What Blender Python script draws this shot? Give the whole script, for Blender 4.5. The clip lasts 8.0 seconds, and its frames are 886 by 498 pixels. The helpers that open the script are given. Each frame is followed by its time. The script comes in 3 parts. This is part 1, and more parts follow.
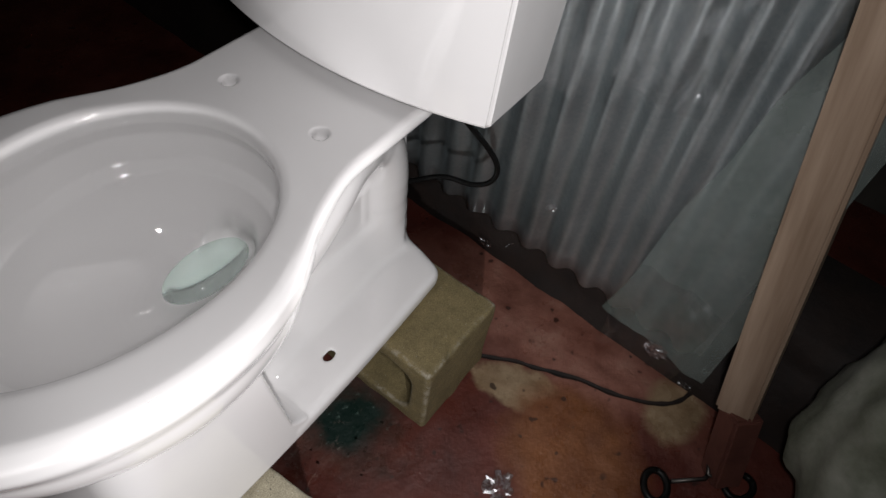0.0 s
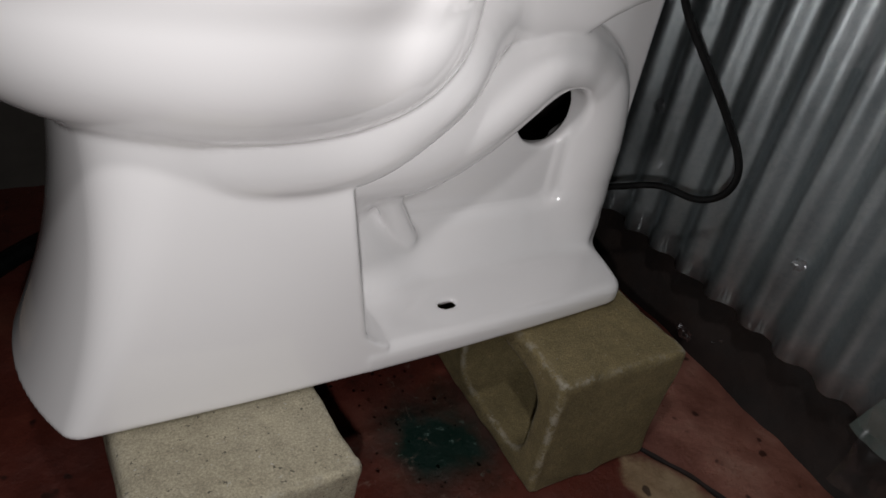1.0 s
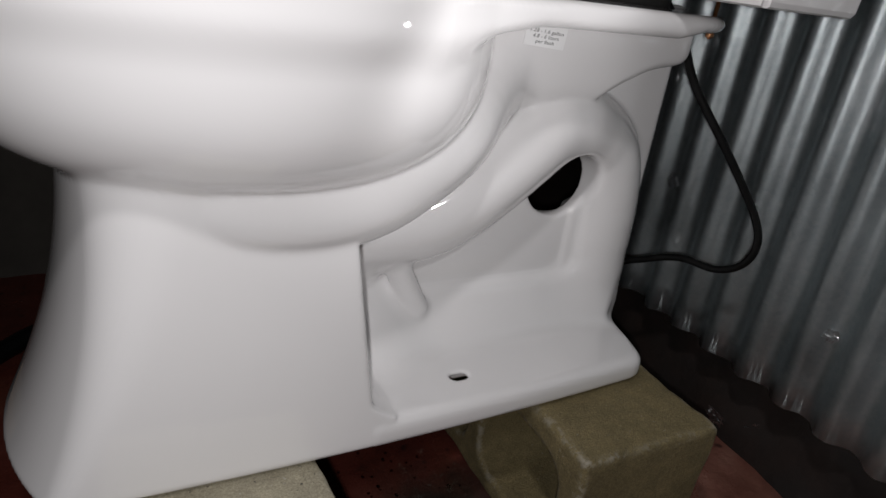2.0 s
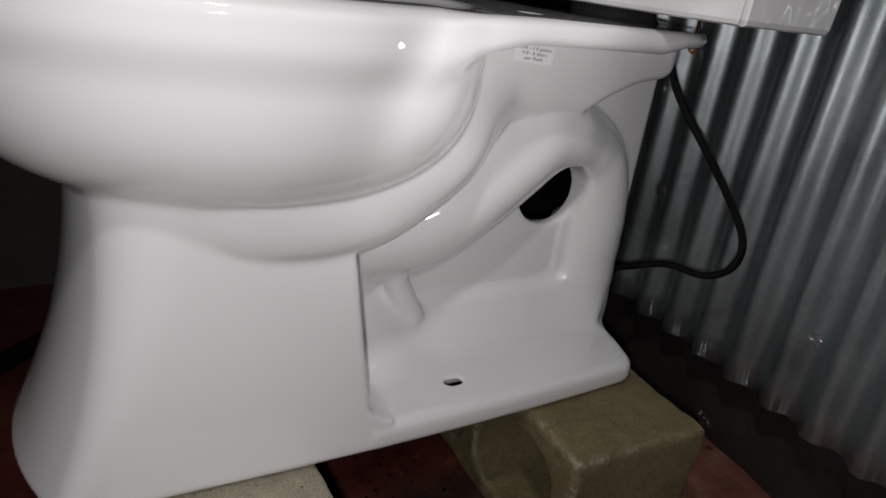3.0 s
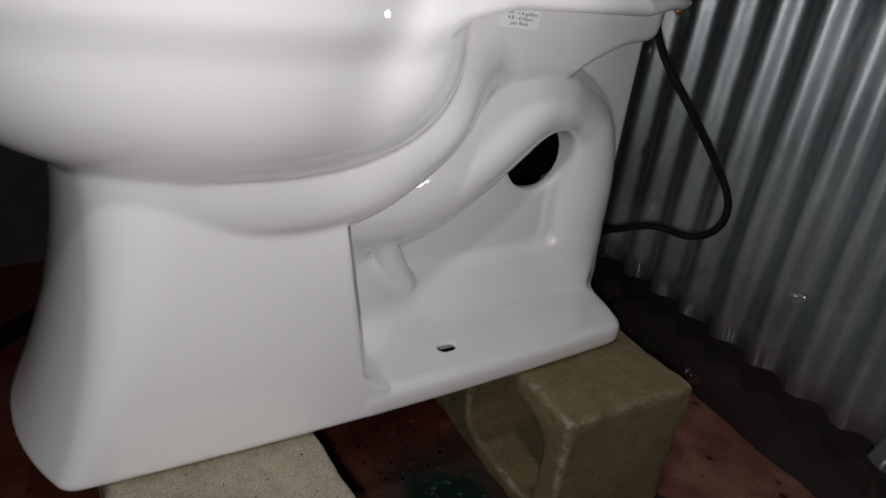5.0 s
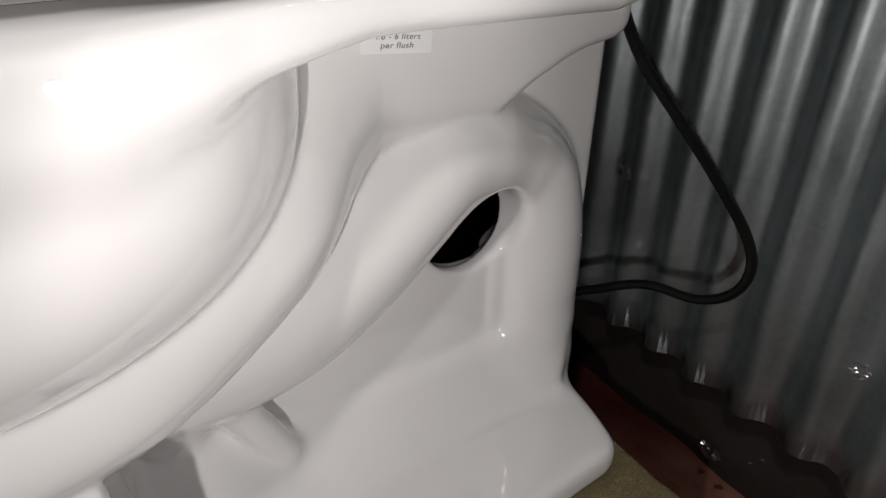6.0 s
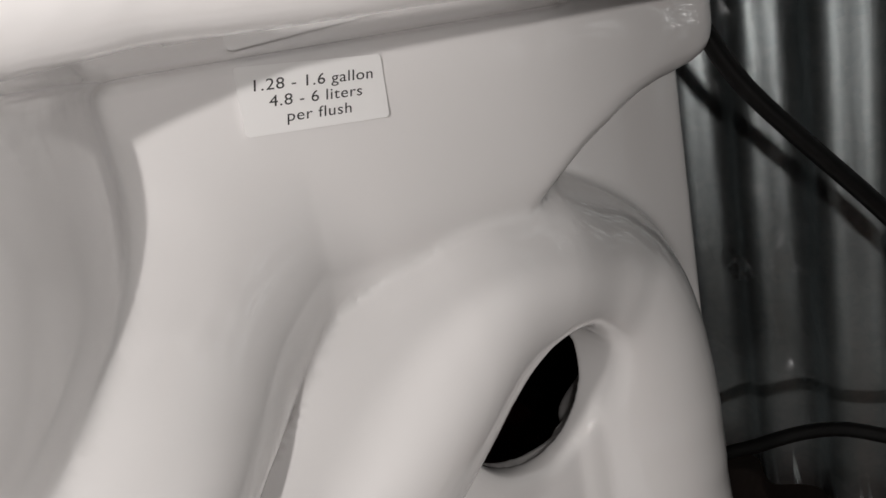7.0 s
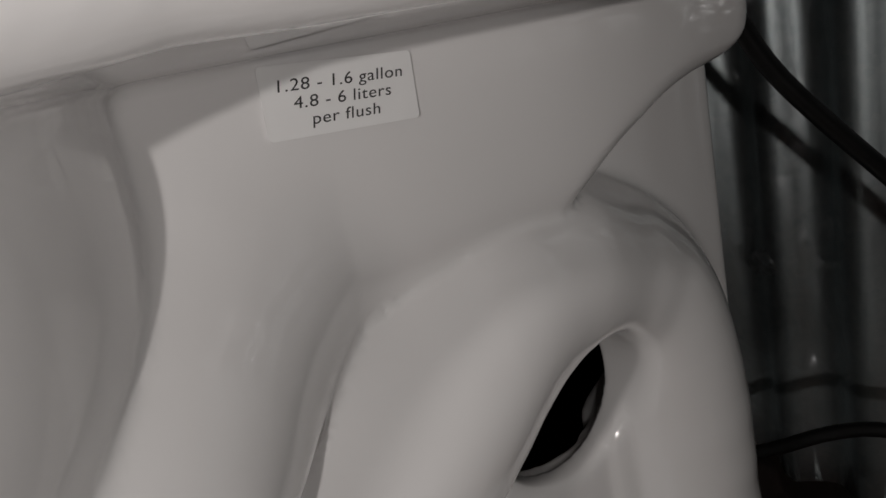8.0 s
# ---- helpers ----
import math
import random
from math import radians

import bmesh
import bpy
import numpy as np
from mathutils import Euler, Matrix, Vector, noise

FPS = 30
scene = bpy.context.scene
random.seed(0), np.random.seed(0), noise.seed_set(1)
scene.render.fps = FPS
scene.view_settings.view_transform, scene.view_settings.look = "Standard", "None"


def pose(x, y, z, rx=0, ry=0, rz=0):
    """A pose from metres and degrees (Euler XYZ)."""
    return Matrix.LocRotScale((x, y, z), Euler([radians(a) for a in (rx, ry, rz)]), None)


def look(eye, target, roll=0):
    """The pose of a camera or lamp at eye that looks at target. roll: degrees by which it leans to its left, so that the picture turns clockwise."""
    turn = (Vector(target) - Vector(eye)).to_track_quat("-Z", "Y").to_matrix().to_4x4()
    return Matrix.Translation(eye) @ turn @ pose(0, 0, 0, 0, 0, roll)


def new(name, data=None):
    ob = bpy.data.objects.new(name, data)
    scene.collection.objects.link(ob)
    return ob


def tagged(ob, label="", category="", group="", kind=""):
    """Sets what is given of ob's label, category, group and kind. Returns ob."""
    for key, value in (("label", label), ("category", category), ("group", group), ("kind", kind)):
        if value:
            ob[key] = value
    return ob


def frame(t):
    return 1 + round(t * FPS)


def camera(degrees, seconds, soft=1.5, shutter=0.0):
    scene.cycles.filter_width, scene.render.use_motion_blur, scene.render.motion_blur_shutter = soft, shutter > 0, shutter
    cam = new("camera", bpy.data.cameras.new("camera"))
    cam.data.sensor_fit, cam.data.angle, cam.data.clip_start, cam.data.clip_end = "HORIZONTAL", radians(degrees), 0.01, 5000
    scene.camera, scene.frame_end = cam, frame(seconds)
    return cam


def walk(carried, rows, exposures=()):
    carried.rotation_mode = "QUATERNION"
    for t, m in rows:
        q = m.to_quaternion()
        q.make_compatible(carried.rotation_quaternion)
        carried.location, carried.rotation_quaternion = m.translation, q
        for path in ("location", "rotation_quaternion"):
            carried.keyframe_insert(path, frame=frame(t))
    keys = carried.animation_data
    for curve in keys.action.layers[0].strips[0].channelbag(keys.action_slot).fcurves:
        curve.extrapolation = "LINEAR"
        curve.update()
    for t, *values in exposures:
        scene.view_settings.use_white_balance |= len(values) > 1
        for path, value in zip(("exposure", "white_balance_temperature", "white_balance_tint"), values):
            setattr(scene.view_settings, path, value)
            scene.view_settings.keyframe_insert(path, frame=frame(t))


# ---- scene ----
cam = camera(68.3, 8.0)
PATH = [
    (0, (-0.269, -0.449, 1.05), (0.852, 0.176, -0.484), 8.4),
    (0.2, (-0.263, -0.453, 0.992), (0.914, 0.405, -0.379), 7.5),
    (0.3, (-0.258, -0.457, 0.947), (0.916, 0.455, -0.391), 9.5),
    (0.5, (-0.255, -0.521, 0.83), (0.855, 0.577, -0.42), 8.2),
    (0.8, (-0.261, -0.547, 0.686), (0.761, 0.744, -0.449), 11.0),
    (1, (-0.259, -0.553, 0.645), (0.698, 0.834, -0.432), 10.3),
    (1.3, (-0.272, -0.56, 0.599), (0.615, 0.943, -0.379), 7.4),
    (1.5, (-0.274, -0.557, 0.593), (0.587, 0.955, -0.394), 6.5),
    (2, (-0.246, -0.564, 0.603), (0.694, 1.007, -0.202), 8.0),
    (3.5, (-0.26, -0.583, 0.614), (0.699, 0.987, -0.17), 7.5),
    (4, (-0.262, -0.581, 0.61), (0.697, 0.974, -0.202), 7.5),
    (4.5, (-0.26, -0.583, 0.607), (0.702, 0.966, -0.216), 7.1),
    (5, (-0.26, -0.581, 0.617), (0.718, 0.929, -0.256), 6.9),
    (5.2, (-0.247, -0.557, 0.663), (0.861, 0.769, -0.344), 5.8),
    (6.3, (-0.002, -0.308, 0.568), (0.959, 1.23, -0.275), -2.6),
    (6.5, (0.015, -0.275, 0.538), (0.973, 1.321, -0.192), -6.9),
    (6.7, (0.035, -0.264, 0.542), (0.959, 1.383, -0.117), -9.8),
    (7, (0.057, -0.247, 0.55), (1.016, 1.43, 0.033), -12.0),
    (7.5, (0.064, -0.228, 0.561), (1.033, 1.463, 0.111), -12.4),
    (8, (0.056, -0.23, 0.554), (1.008, 1.443, 0.01), -12.7),
]
walk(cam, [(t, look(e, g, r)) for t, e, g, r in PATH],
     [(0, 0.72, 6500, 10), (0.5, 0.48, 6500, 10), (1.0, 0.25, 6500, 10), (2, 0.2, 6450, 10), (3.3, -0.02, 6450, 10), (5.2, -0.02, 6450, 10), (6.3, 0.4, 6800, 10),
      (6.7, 0.36, 6800, 10), (7.2, 0.2, 6800, 10), (7.5, -0.06, 6800, 10), (8, -0.55, 6800, 10)])


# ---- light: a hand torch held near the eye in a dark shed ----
world = bpy.data.worlds.new("world")
scene.world = world
world.use_nodes = True
world.node_tree.nodes["Background"].inputs[0].default_value = (0.5, 0.55, 0.65, 1)
world.node_tree.nodes["Background"].inputs[1].default_value = 0.004


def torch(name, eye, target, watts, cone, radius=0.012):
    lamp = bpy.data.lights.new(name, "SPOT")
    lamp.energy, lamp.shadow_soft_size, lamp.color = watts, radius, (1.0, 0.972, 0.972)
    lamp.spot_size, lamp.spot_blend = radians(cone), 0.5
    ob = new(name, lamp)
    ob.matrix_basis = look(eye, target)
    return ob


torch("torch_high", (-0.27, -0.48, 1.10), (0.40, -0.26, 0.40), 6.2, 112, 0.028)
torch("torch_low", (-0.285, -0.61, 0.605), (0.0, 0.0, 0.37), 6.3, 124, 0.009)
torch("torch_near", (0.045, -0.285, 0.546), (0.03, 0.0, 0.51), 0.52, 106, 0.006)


# ---- materials ----
def material(name):
    m = bpy.data.materials.new(name)
    m.use_nodes = True
    return m, m.node_tree, m.node_tree.nodes["Principled BSDF"]


def noise_node(tree, scale, detail=6, rough=0.6, where="Object", distortion=0.0):
    tc = tree.nodes.new("ShaderNodeTexCoord")
    n = tree.nodes.new("ShaderNodeTexNoise")
    n.inputs["Scale"].default_value, n.inputs["Detail"].default_value = scale, detail
    n.inputs["Roughness"].default_value, n.inputs["Distortion"].default_value = rough, distortion
    tree.links.new(tc.outputs[where], n.inputs["Vector"])
    return n.outputs["Fac"]


def ramp(tree, fac, stops):
    r = tree.nodes.new("ShaderNodeValToRGB")
    while len(r.color_ramp.elements) < len(stops):
        r.color_ramp.elements.new(0.5)
    for e, (p, c) in zip(r.color_ramp.elements, stops):
        e.position, e.color = p, (*c, 1) if len(c) == 3 else c
    tree.links.new(fac, r.inputs["Fac"])
    return r.outputs["Color"]


def grey(v):
    return (v, v, v)


def mix(tree, fac, a, b, mode="MIX"):
    n = tree.nodes.new("ShaderNodeMix")
    n.data_type, n.blend_type = "RGBA", mode
    for value, slot in ((fac, 0), (a, 6), (b, 7)):
        if isinstance(value, (int, float)):
            n.inputs[slot].default_value = value
        elif isinstance(value, tuple):
            n.inputs[slot].default_value = (*value, 1)
        else:
            tree.links.new(value, n.inputs[slot])
    return n.outputs[2]


def bump(tree, bsdf, fac, strength, distance=0.002):
    b = tree.nodes.new("ShaderNodeBump")
    b.inputs["Strength"].default_value, b.inputs["Distance"].default_value = strength, distance
    tree.links.new(fac, b.inputs["Height"])
    tree.links.new(b.outputs["Normal"], bsdf.inputs["Normal"])
    return b


def porcelain_material():
    m, t, b = material("white_porcelain")
    t.links.new(ramp(t, noise_node(t, 3, 3), [(0.3, (0.80, 0.79, 0.79)), (0.7, (0.84, 0.83, 0.83))]), b.inputs["Base Color"])
    t.links.new(ramp(t, noise_node(t, 14, 4), [(0.35, grey(0.035)), (0.75, grey(0.075))]), b.inputs["Roughness"])
    b.inputs["IOR"].default_value = 1.52
    b.inputs["Coat Weight"].default_value, b.inputs["Coat Roughness"].default_value = 0.6, 0.02
    bump(t, b, noise_node(t, 22, 2), 0.05, 0.002)
    return m


def concrete_material(name, low, high, pit, amount):
    m, t, b = material(name)
    c = ramp(t, noise_node(t, 9, 8, 0.7), [(0.3, low), (0.7, high)])
    grain = ramp(t, noise_node(t, 480, 3, 0.8), [(0.3, grey(0.25)), (0.7, grey(0.75))])
    c = mix(t, 0.75, c, grain, "OVERLAY")
    blotch = ramp(t, noise_node(t, 55, 6, 0.75), [(0.35, grey(0.36)), (0.65, grey(0.62))])
    c = mix(t, 0.6, c, blotch, "OVERLAY")
    pits = ramp(t, noise_node(t, 150, 3, 0.6), [(0.31, grey(amount)), (0.35, grey(0))])
    c = mix(t, pits, c, pit)
    flakes = ramp(t, noise_node(t, 210, 2, 0.5), [(0.70, grey(0)), (0.74, grey(amount))])
    c = mix(t, flakes, c, (0.50, 0.48, 0.42))
    geo = t.nodes.new("ShaderNodeNewGeometry")
    worn = ramp(t, geo.outputs["Pointiness"], [(0.51, grey(0)), (0.55, grey(0.75))])
    chips = mix(t, 1.0, worn, ramp(t, noise_node(t, 90, 6, 0.7), [(0.46, grey(0)), (0.58, grey(1))]), "MULTIPLY")
    t.links.new(mix(t, chips, c, (0.40, 0.38, 0.32)), b.inputs["Base Color"])
    b.inputs["Roughness"].default_value = 0.8
    bump(t, b, noise_node(t, 200, 8, 0.8), 0.9, 0.003)
    return m


def patch(tree, centre, spread, wobble, scale, edge):
    """1 inside an uneven stain round a place on the floor, 0 outside."""
    tc = tree.nodes.new("ShaderNodeTexCoord")
    mp = tree.nodes.new("ShaderNodeMapping")
    mp.vector_type = "TEXTURE"
    mp.inputs["Location"].default_value = (*centre, 0)
    mp.inputs["Scale"].default_value = (*spread, 100)
    tree.links.new(tc.outputs["Object"], mp.inputs["Vector"])
    length = tree.nodes.new("ShaderNodeVectorMath")
    length.operation = "LENGTH"
    tree.links.new(mp.outputs["Vector"], length.inputs[0])
    add = tree.nodes.new("ShaderNodeMath")
    add.operation = "MULTIPLY_ADD"
    tree.links.new(noise_node(tree, scale, 6, 0.6), add.inputs[0])
    add.inputs[1].default_value = wobble
    tree.links.new(length.outputs["Value"], add.inputs[2])
    mid = 1 + wobble * 0.5
    half = tree.nodes.new("ShaderNodeMapRange")
    half.inputs["From Min"].default_value, half.inputs["From Max"].default_value = mid - edge, mid + edge
    half.inputs["To Min"].default_value, half.inputs["To Max"].default_value = 1, 0
    tree.links.new(add.outputs[0], half.inputs["Value"])
    return half.outputs["Result"]


def floor_material():
    m, t, b = material("worn_red_floor")
    c = ramp(t, noise_node(t, 6, 8, 0.65), [(0.3, (0.045, 0.011, 0.008)), (0.55, (0.105, 0.026, 0.018)), (0.75, (0.16, 0.055, 0.035))])
    salmon = ramp(t, noise_node(t, 13, 8, 0.6), [(0.3, (0.15, 0.055, 0.038)), (0.55, (0.26, 0.115, 0.085)), (0.75, (0.33, 0.185, 0.14))])
    c = mix(t, patch(t, (0.45, -0.30), (0.11, 0.30), 1.2, 7, 0.35), c, salmon)
    bare = ramp(t, noise_node(t, 30, 6), [(0.3, (0.19, 0.12, 0.065)), (0.7, (0.34, 0.25, 0.155))])
    c = mix(t, patch(t, (0.315, -0.33), (0.045, 0.10), 1.5, 16, 0.12), c, bare)
    c = mix(t, patch(t, (0.455, -0.56), (0.06, 0.05), 1.2, 12, 0.2), c, bare)
    rust = ramp(t, noise_node(t, 20, 6), [(0.3, (0.13, 0.045, 0.018)), (0.7, (0.22, 0.085, 0.034))])
    c = mix(t, patch(t, (0.27, -0.44), (0.11, 0.12), 0.9, 8, 0.2), c, rust)
    damp = ramp(t, noise_node(t, 52, 1, 0.4), [(0.24, grey(0.8)), (0.30, grey(0))])
    c = mix(t, damp, c, (0.022, 0.010, 0.008))
    slime = patch(t, (0.085, -0.115), (0.075, 0.09), 1.8, 14, 0.5)
    c = mix(t, slime, c, (0.004, 0.017, 0.013))
    fleck = ramp(t, noise_node(t, 95, 4, 0.7), [(0.62, grey(0)), (0.72, grey(0.5))])
    c = mix(t, mix(t, 1.0, fleck, slime, "MULTIPLY"), c, (0.16, 0.24, 0.21))
    streak = ramp(t, noise_node(t, 22, 8, 0.75, distortion=1.6), [(0.60, grey(0)), (0.70, grey(0.35))])
    near = mix(t, 1.0, streak, patch(t, (0.04, -0.05), (0.16, 0.16), 1.0, 9, 0.4), "MULTIPLY")
    c = mix(t, near, c, (0.36, 0.27, 0.22))
    t.links.new(c, b.inputs["Base Color"])
    t.links.new(ramp(t, noise_node(t, 8, 5), [(0.35, grey(0.14)), (0.65, grey(0.60))]), b.inputs["Roughness"])
    bump(t, b, noise_node(t, 70, 8, 0.72), 0.7, 0.003)
    return m


def galvanized_material():
    m, t, b = material("galvanized_steel")
    base = ramp(t, noise_node(t, 6, 6, 0.6), [(0.3, (0.56, 0.62, 0.64)), (0.7, (0.76, 0.82, 0.835))])
    tc = t.nodes.new("ShaderNodeTexCoord")
    v = t.nodes.new("ShaderNodeTexVoronoi")
    v.inputs["Scale"].default_value = 190
    t.links.new(tc.outputs["Object"], v.inputs["Vector"])
    spangle = ramp(t, v.outputs["Color"], [(0.0, grey(0.38)), (1.0, grey(0.62))])
    t.links.new(mix(t, 0.6, base, spangle, "OVERLAY"), b.inputs["Base Color"])
    b.inputs["Metallic"].default_value = 0.88
    t.links.new(ramp(t, noise_node(t, 11, 6, 0.65), [(0.3, grey(0.36)), (0.7, grey(0.50))]), b.inputs["Roughness"])
    bump(t, b, noise_node(t, 18, 4), 0.15, 0.004)
    return m


def film_material():
    m, t, b = material("clear_plastic_film")
    out = t.nodes["Material Output"]
    clear = t.nodes.new("ShaderNodeBsdfTransparent")
    gloss = t.nodes.new("ShaderNodeBsdfGlossy")
    gloss.inputs["Roughness"].default_value = 0.21
    gloss.inputs["Color"].default_value = (0.9, 0.92, 0.95, 1)
    mx = t.nodes.new("ShaderNodeMixShader")
    mx.inputs[0].default_value = 0.09
    t.links.new(clear.outputs[0], mx.inputs[1])
    t.links.new(gloss.outputs[0], mx.inputs[2])
    t.links.new(mx.outputs[0], out.inputs["Surface"])
    return m


def plain_material(name, low, high, rough, metal=0.0, scale=20, relief=0.2):
    m, t, b = material(name)
    t.links.new(ramp(t, noise_node(t, scale, 6), [(0.3, low), (0.7, high)]), b.inputs["Base Color"])
    b.inputs["Roughness"].default_value, b.inputs["Metallic"].default_value = rough, metal
    bump(t, b, noise_node(t, scale * 5, 4), relief, 0.002)
    return m


def timber_material():
    m, t, b = material("pale_timber")
    tc = t.nodes.new("ShaderNodeTexCoord")
    mp = t.nodes.new("ShaderNodeMapping")
    mp.inputs["Scale"].default_value = (60, 60, 4)
    t.links.new(tc.outputs["Object"], mp.inputs["Vector"])
    n = t.nodes.new("ShaderNodeTexNoise")
    n.inputs["Scale"].default_value, n.inputs["Detail"].default_value = 1.0, 8
    t.links.new(mp.outputs["Vector"], n.inputs["Vector"])
    t.links.new(ramp(t, n.outputs["Fac"], [(0.3, (0.22, 0.15, 0.10)), (0.7, (0.40, 0.30, 0.22))]), b.inputs["Base Color"])
    b.inputs["Roughness"].default_value = 0.75
    bump(t, b, n.outputs["Fac"], 0.4, 0.002)
    return m


PORCELAIN = porcelain_material()
BLOCK_OLIVE = concrete_material("olive_concrete", (0.150, 0.118, 0.052), (0.235, 0.186, 0.088), (0.08, 0.07, 0.045), 0.25)
BLOCK_GREY = concrete_material("sandy_concrete", (0.315, 0.28, 0.195), (0.415, 0.375, 0.275), (0.05, 0.045, 0.035), 0.85)
FLOOR = floor_material()
STEEL = galvanized_material()
FILM = film_material()
TIMBER = timber_material()
RUBBER = plain_material("black_rubber", (0.003, 0.003, 0.003), (0.007, 0.007, 0.007), 0.38, scale=40, relief=0.05)
RUBBER.node_tree.nodes["Principled BSDF"].inputs["Specular IOR Level"].default_value = 0.2
GASKET = plain_material("dull_rubber", (0.010, 0.010, 0.010), (0.03, 0.028, 0.026), 0.8)
BRASS = plain_material("brass", (0.55, 0.26, 0.12), (0.72, 0.38, 0.2), 0.3, 1.0)
# dark mud, its colour taken deeper still to carry the torch's falloff
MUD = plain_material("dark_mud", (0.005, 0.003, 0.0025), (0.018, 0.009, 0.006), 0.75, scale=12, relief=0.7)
# concrete colour kept near black for the distance the torch doesn't reach
DARKWALL = plain_material("unlit_concrete_wall", (0.028, 0.025, 0.021), (0.065, 0.058, 0.050), 0.9, scale=5, relief=0.6)
SACKING = plain_material("mossy_sacking", (0.06, 0.07, 0.04), (0.26, 0.27, 0.23), 0.85, scale=9, relief=0.8)
STAINED = plain_material("red_stained_timber", (0.07, 0.022, 0.016), (0.14, 0.05, 0.035), 0.7)
DARKSTEEL = plain_material("dark_steel", (0.06, 0.055, 0.05), (0.14, 0.13, 0.12), 0.4, 0.9)
PAPER = plain_material("label_paper", (0.84, 0.84, 0.84), (0.88, 0.88, 0.88), 0.45, relief=0.02)
WATER = plain_material("water", (0.56, 0.64, 0.61), (0.62, 0.70, 0.67), 0.03, relief=0.02)
WATER.node_tree.nodes["Principled BSDF"].inputs["Transmission Weight"].default_value = 1.0
WATER.node_tree.nodes["Principled BSDF"].inputs["IOR"].default_value = 1.2
TARP = plain_material("green_tarpaulin", (0.13, 0.17, 0.155), (0.24, 0.28, 0.27), 0.42, scale=7, relief=0.4)
TARP.node_tree.links.new(ramp(TARP.node_tree, noise_node(TARP.node_tree, 5, 4), [(0.3, grey(0.25)), (0.7, grey(0.65))]), TARP.node_tree.nodes["Principled BSDF"].inputs["Alpha"])
INK = plain_material("black_ink", (0.02, 0.02, 0.02), (0.04, 0.04, 0.04), 0.5, relief=0.0)


# ---- mesh helpers ----
def part(name, mesh, mat, parent=None, label=""):
    ob = new(name, mesh)
    mesh.materials.append(mat)
    ob.parent = parent
    return tagged(ob, label)


def from_bm(name, bm, smooth=False):
    me = bpy.data.meshes.new(name)
    bm.to_mesh(me)
    bm.free()
    if smooth:
        me.polygons.foreach_set("use_smooth", [True] * len(me.polygons))
    return me


def skin(name, field, lo, step, relax=0):
    """A closed quad skin (surface nets) over the places where the field is negative."""
    inside = field < 0
    nx, ny, nz = field.shape
    corner = [(i, j, k) for i in (0, 1) for j in (0, 1) for k in (0, 1)]
    cut = lambda a, c: a[c[0]:nx - 1 + c[0], c[1]:ny - 1 + c[1], c[2]:nz - 1 + c[2]]
    count = sum(cut(inside, c).astype(np.int8) for c in corner)
    live = (count > 0) & (count < 8)
    index = np.full(live.shape, -1, np.int64)
    cells = np.argwhere(live)
    index[live] = np.arange(len(cells))
    vals = {c: cut(field, c)[live] for c in corner}
    total, hits = np.zeros((len(cells), 3)), np.zeros(len(cells))
    for a in corner:
        for ax in range(3):
            if a[ax]:
                continue
            b = tuple(1 if i == ax else a[i] for i in range(3))
            fa, fb = vals[a], vals[b]
            cross = (fa < 0) != (fb < 0)
            s = np.where(cross, fa / np.where(cross, fa - fb, 1), 0)
            p = np.array(a, float)[None].repeat(len(cells), 0)
            p[:, ax] += s
            total[cross] += p[cross]
            hits[cross] += 1
    verts = (cells + total / hits[:, None]) * step + np.array(lo)
    faces = []
    for ax in range(3):
        u, v = (ax + 1) % 3, (ax + 2) % 3
        n = [nx, ny, nz]
        head = [slice(1, m - 1) for m in n]
        head[ax] = slice(0, n[ax] - 1)
        tail = list(head)
        tail[ax] = slice(1, n[ax])
        fa, fb = inside[tuple(head)], inside[tuple(tail)]
        at = np.argwhere(fa != fb)
        flip = fb[fa != fb]
        base = at.copy()
        base[:, u] += 1
        base[:, v] += 1
        quad = []
        for du, dv in ((-1, -1), (0, -1), (0, 0), (-1, 0)):
            c = base.copy()
            c[:, u] += du
            c[:, v] += dv
            quad.append(index[c[:, 0], c[:, 1], c[:, 2]])
        quad = np.stack(quad, 1)
        quad[flip] = quad[flip][:, ::-1]
        faces.append(quad)
    faces = np.concatenate(faces)
    ends = np.concatenate([faces[:, [i, (i + 1) % 4]] for i in range(4)])
    links = np.bincount(ends[:, 0], minlength=len(verts)) + np.bincount(ends[:, 1], minlength=len(verts))
    for weight in (0.5, -0.52) * relax:
        near = np.stack([np.bincount(ends[:, 0], verts[ends[:, 1], k], len(verts)) + np.bincount(ends[:, 1], verts[ends[:, 0], k], len(verts)) for k in range(3)], 1)
        verts = verts + weight * (near / links[:, None] - verts)
    me = bpy.data.meshes.new(name)
    me.from_pydata(verts.tolist(), [], faces.tolist())
    me.polygons.foreach_set("use_smooth", [True] * len(me.polygons))
    me.update()
    return me


def lattice(lo, hi, step):
    axes = [np.arange(a, b + step, step).astype(np.float32) for a, b in zip(lo, hi)]
    return np.meshgrid(*axes, indexing="ij")


def union(a, b, k):
    h = np.clip(0.5 + 0.5 * (b - a) / k, 0, 1)
    return b + (a - b) * h - k * h * (1 - h)


def carve(a, b, k):
    """a without b, with a rounded lip."""
    return -union(-a, b, k)


def both(a, b, k):
    return -union(-a, -b, k)


def block_field(x, y, z, c, half, r):
    q = [abs(p - m) - h + r for p, m, h in zip((x, y, z), c, half)]
    out = np.sqrt(sum(np.maximum(v, 0) ** 2 for v in q))
    return out + np.minimum(np.maximum(np.maximum(q[0], q[1]), q[2]), 0) - r


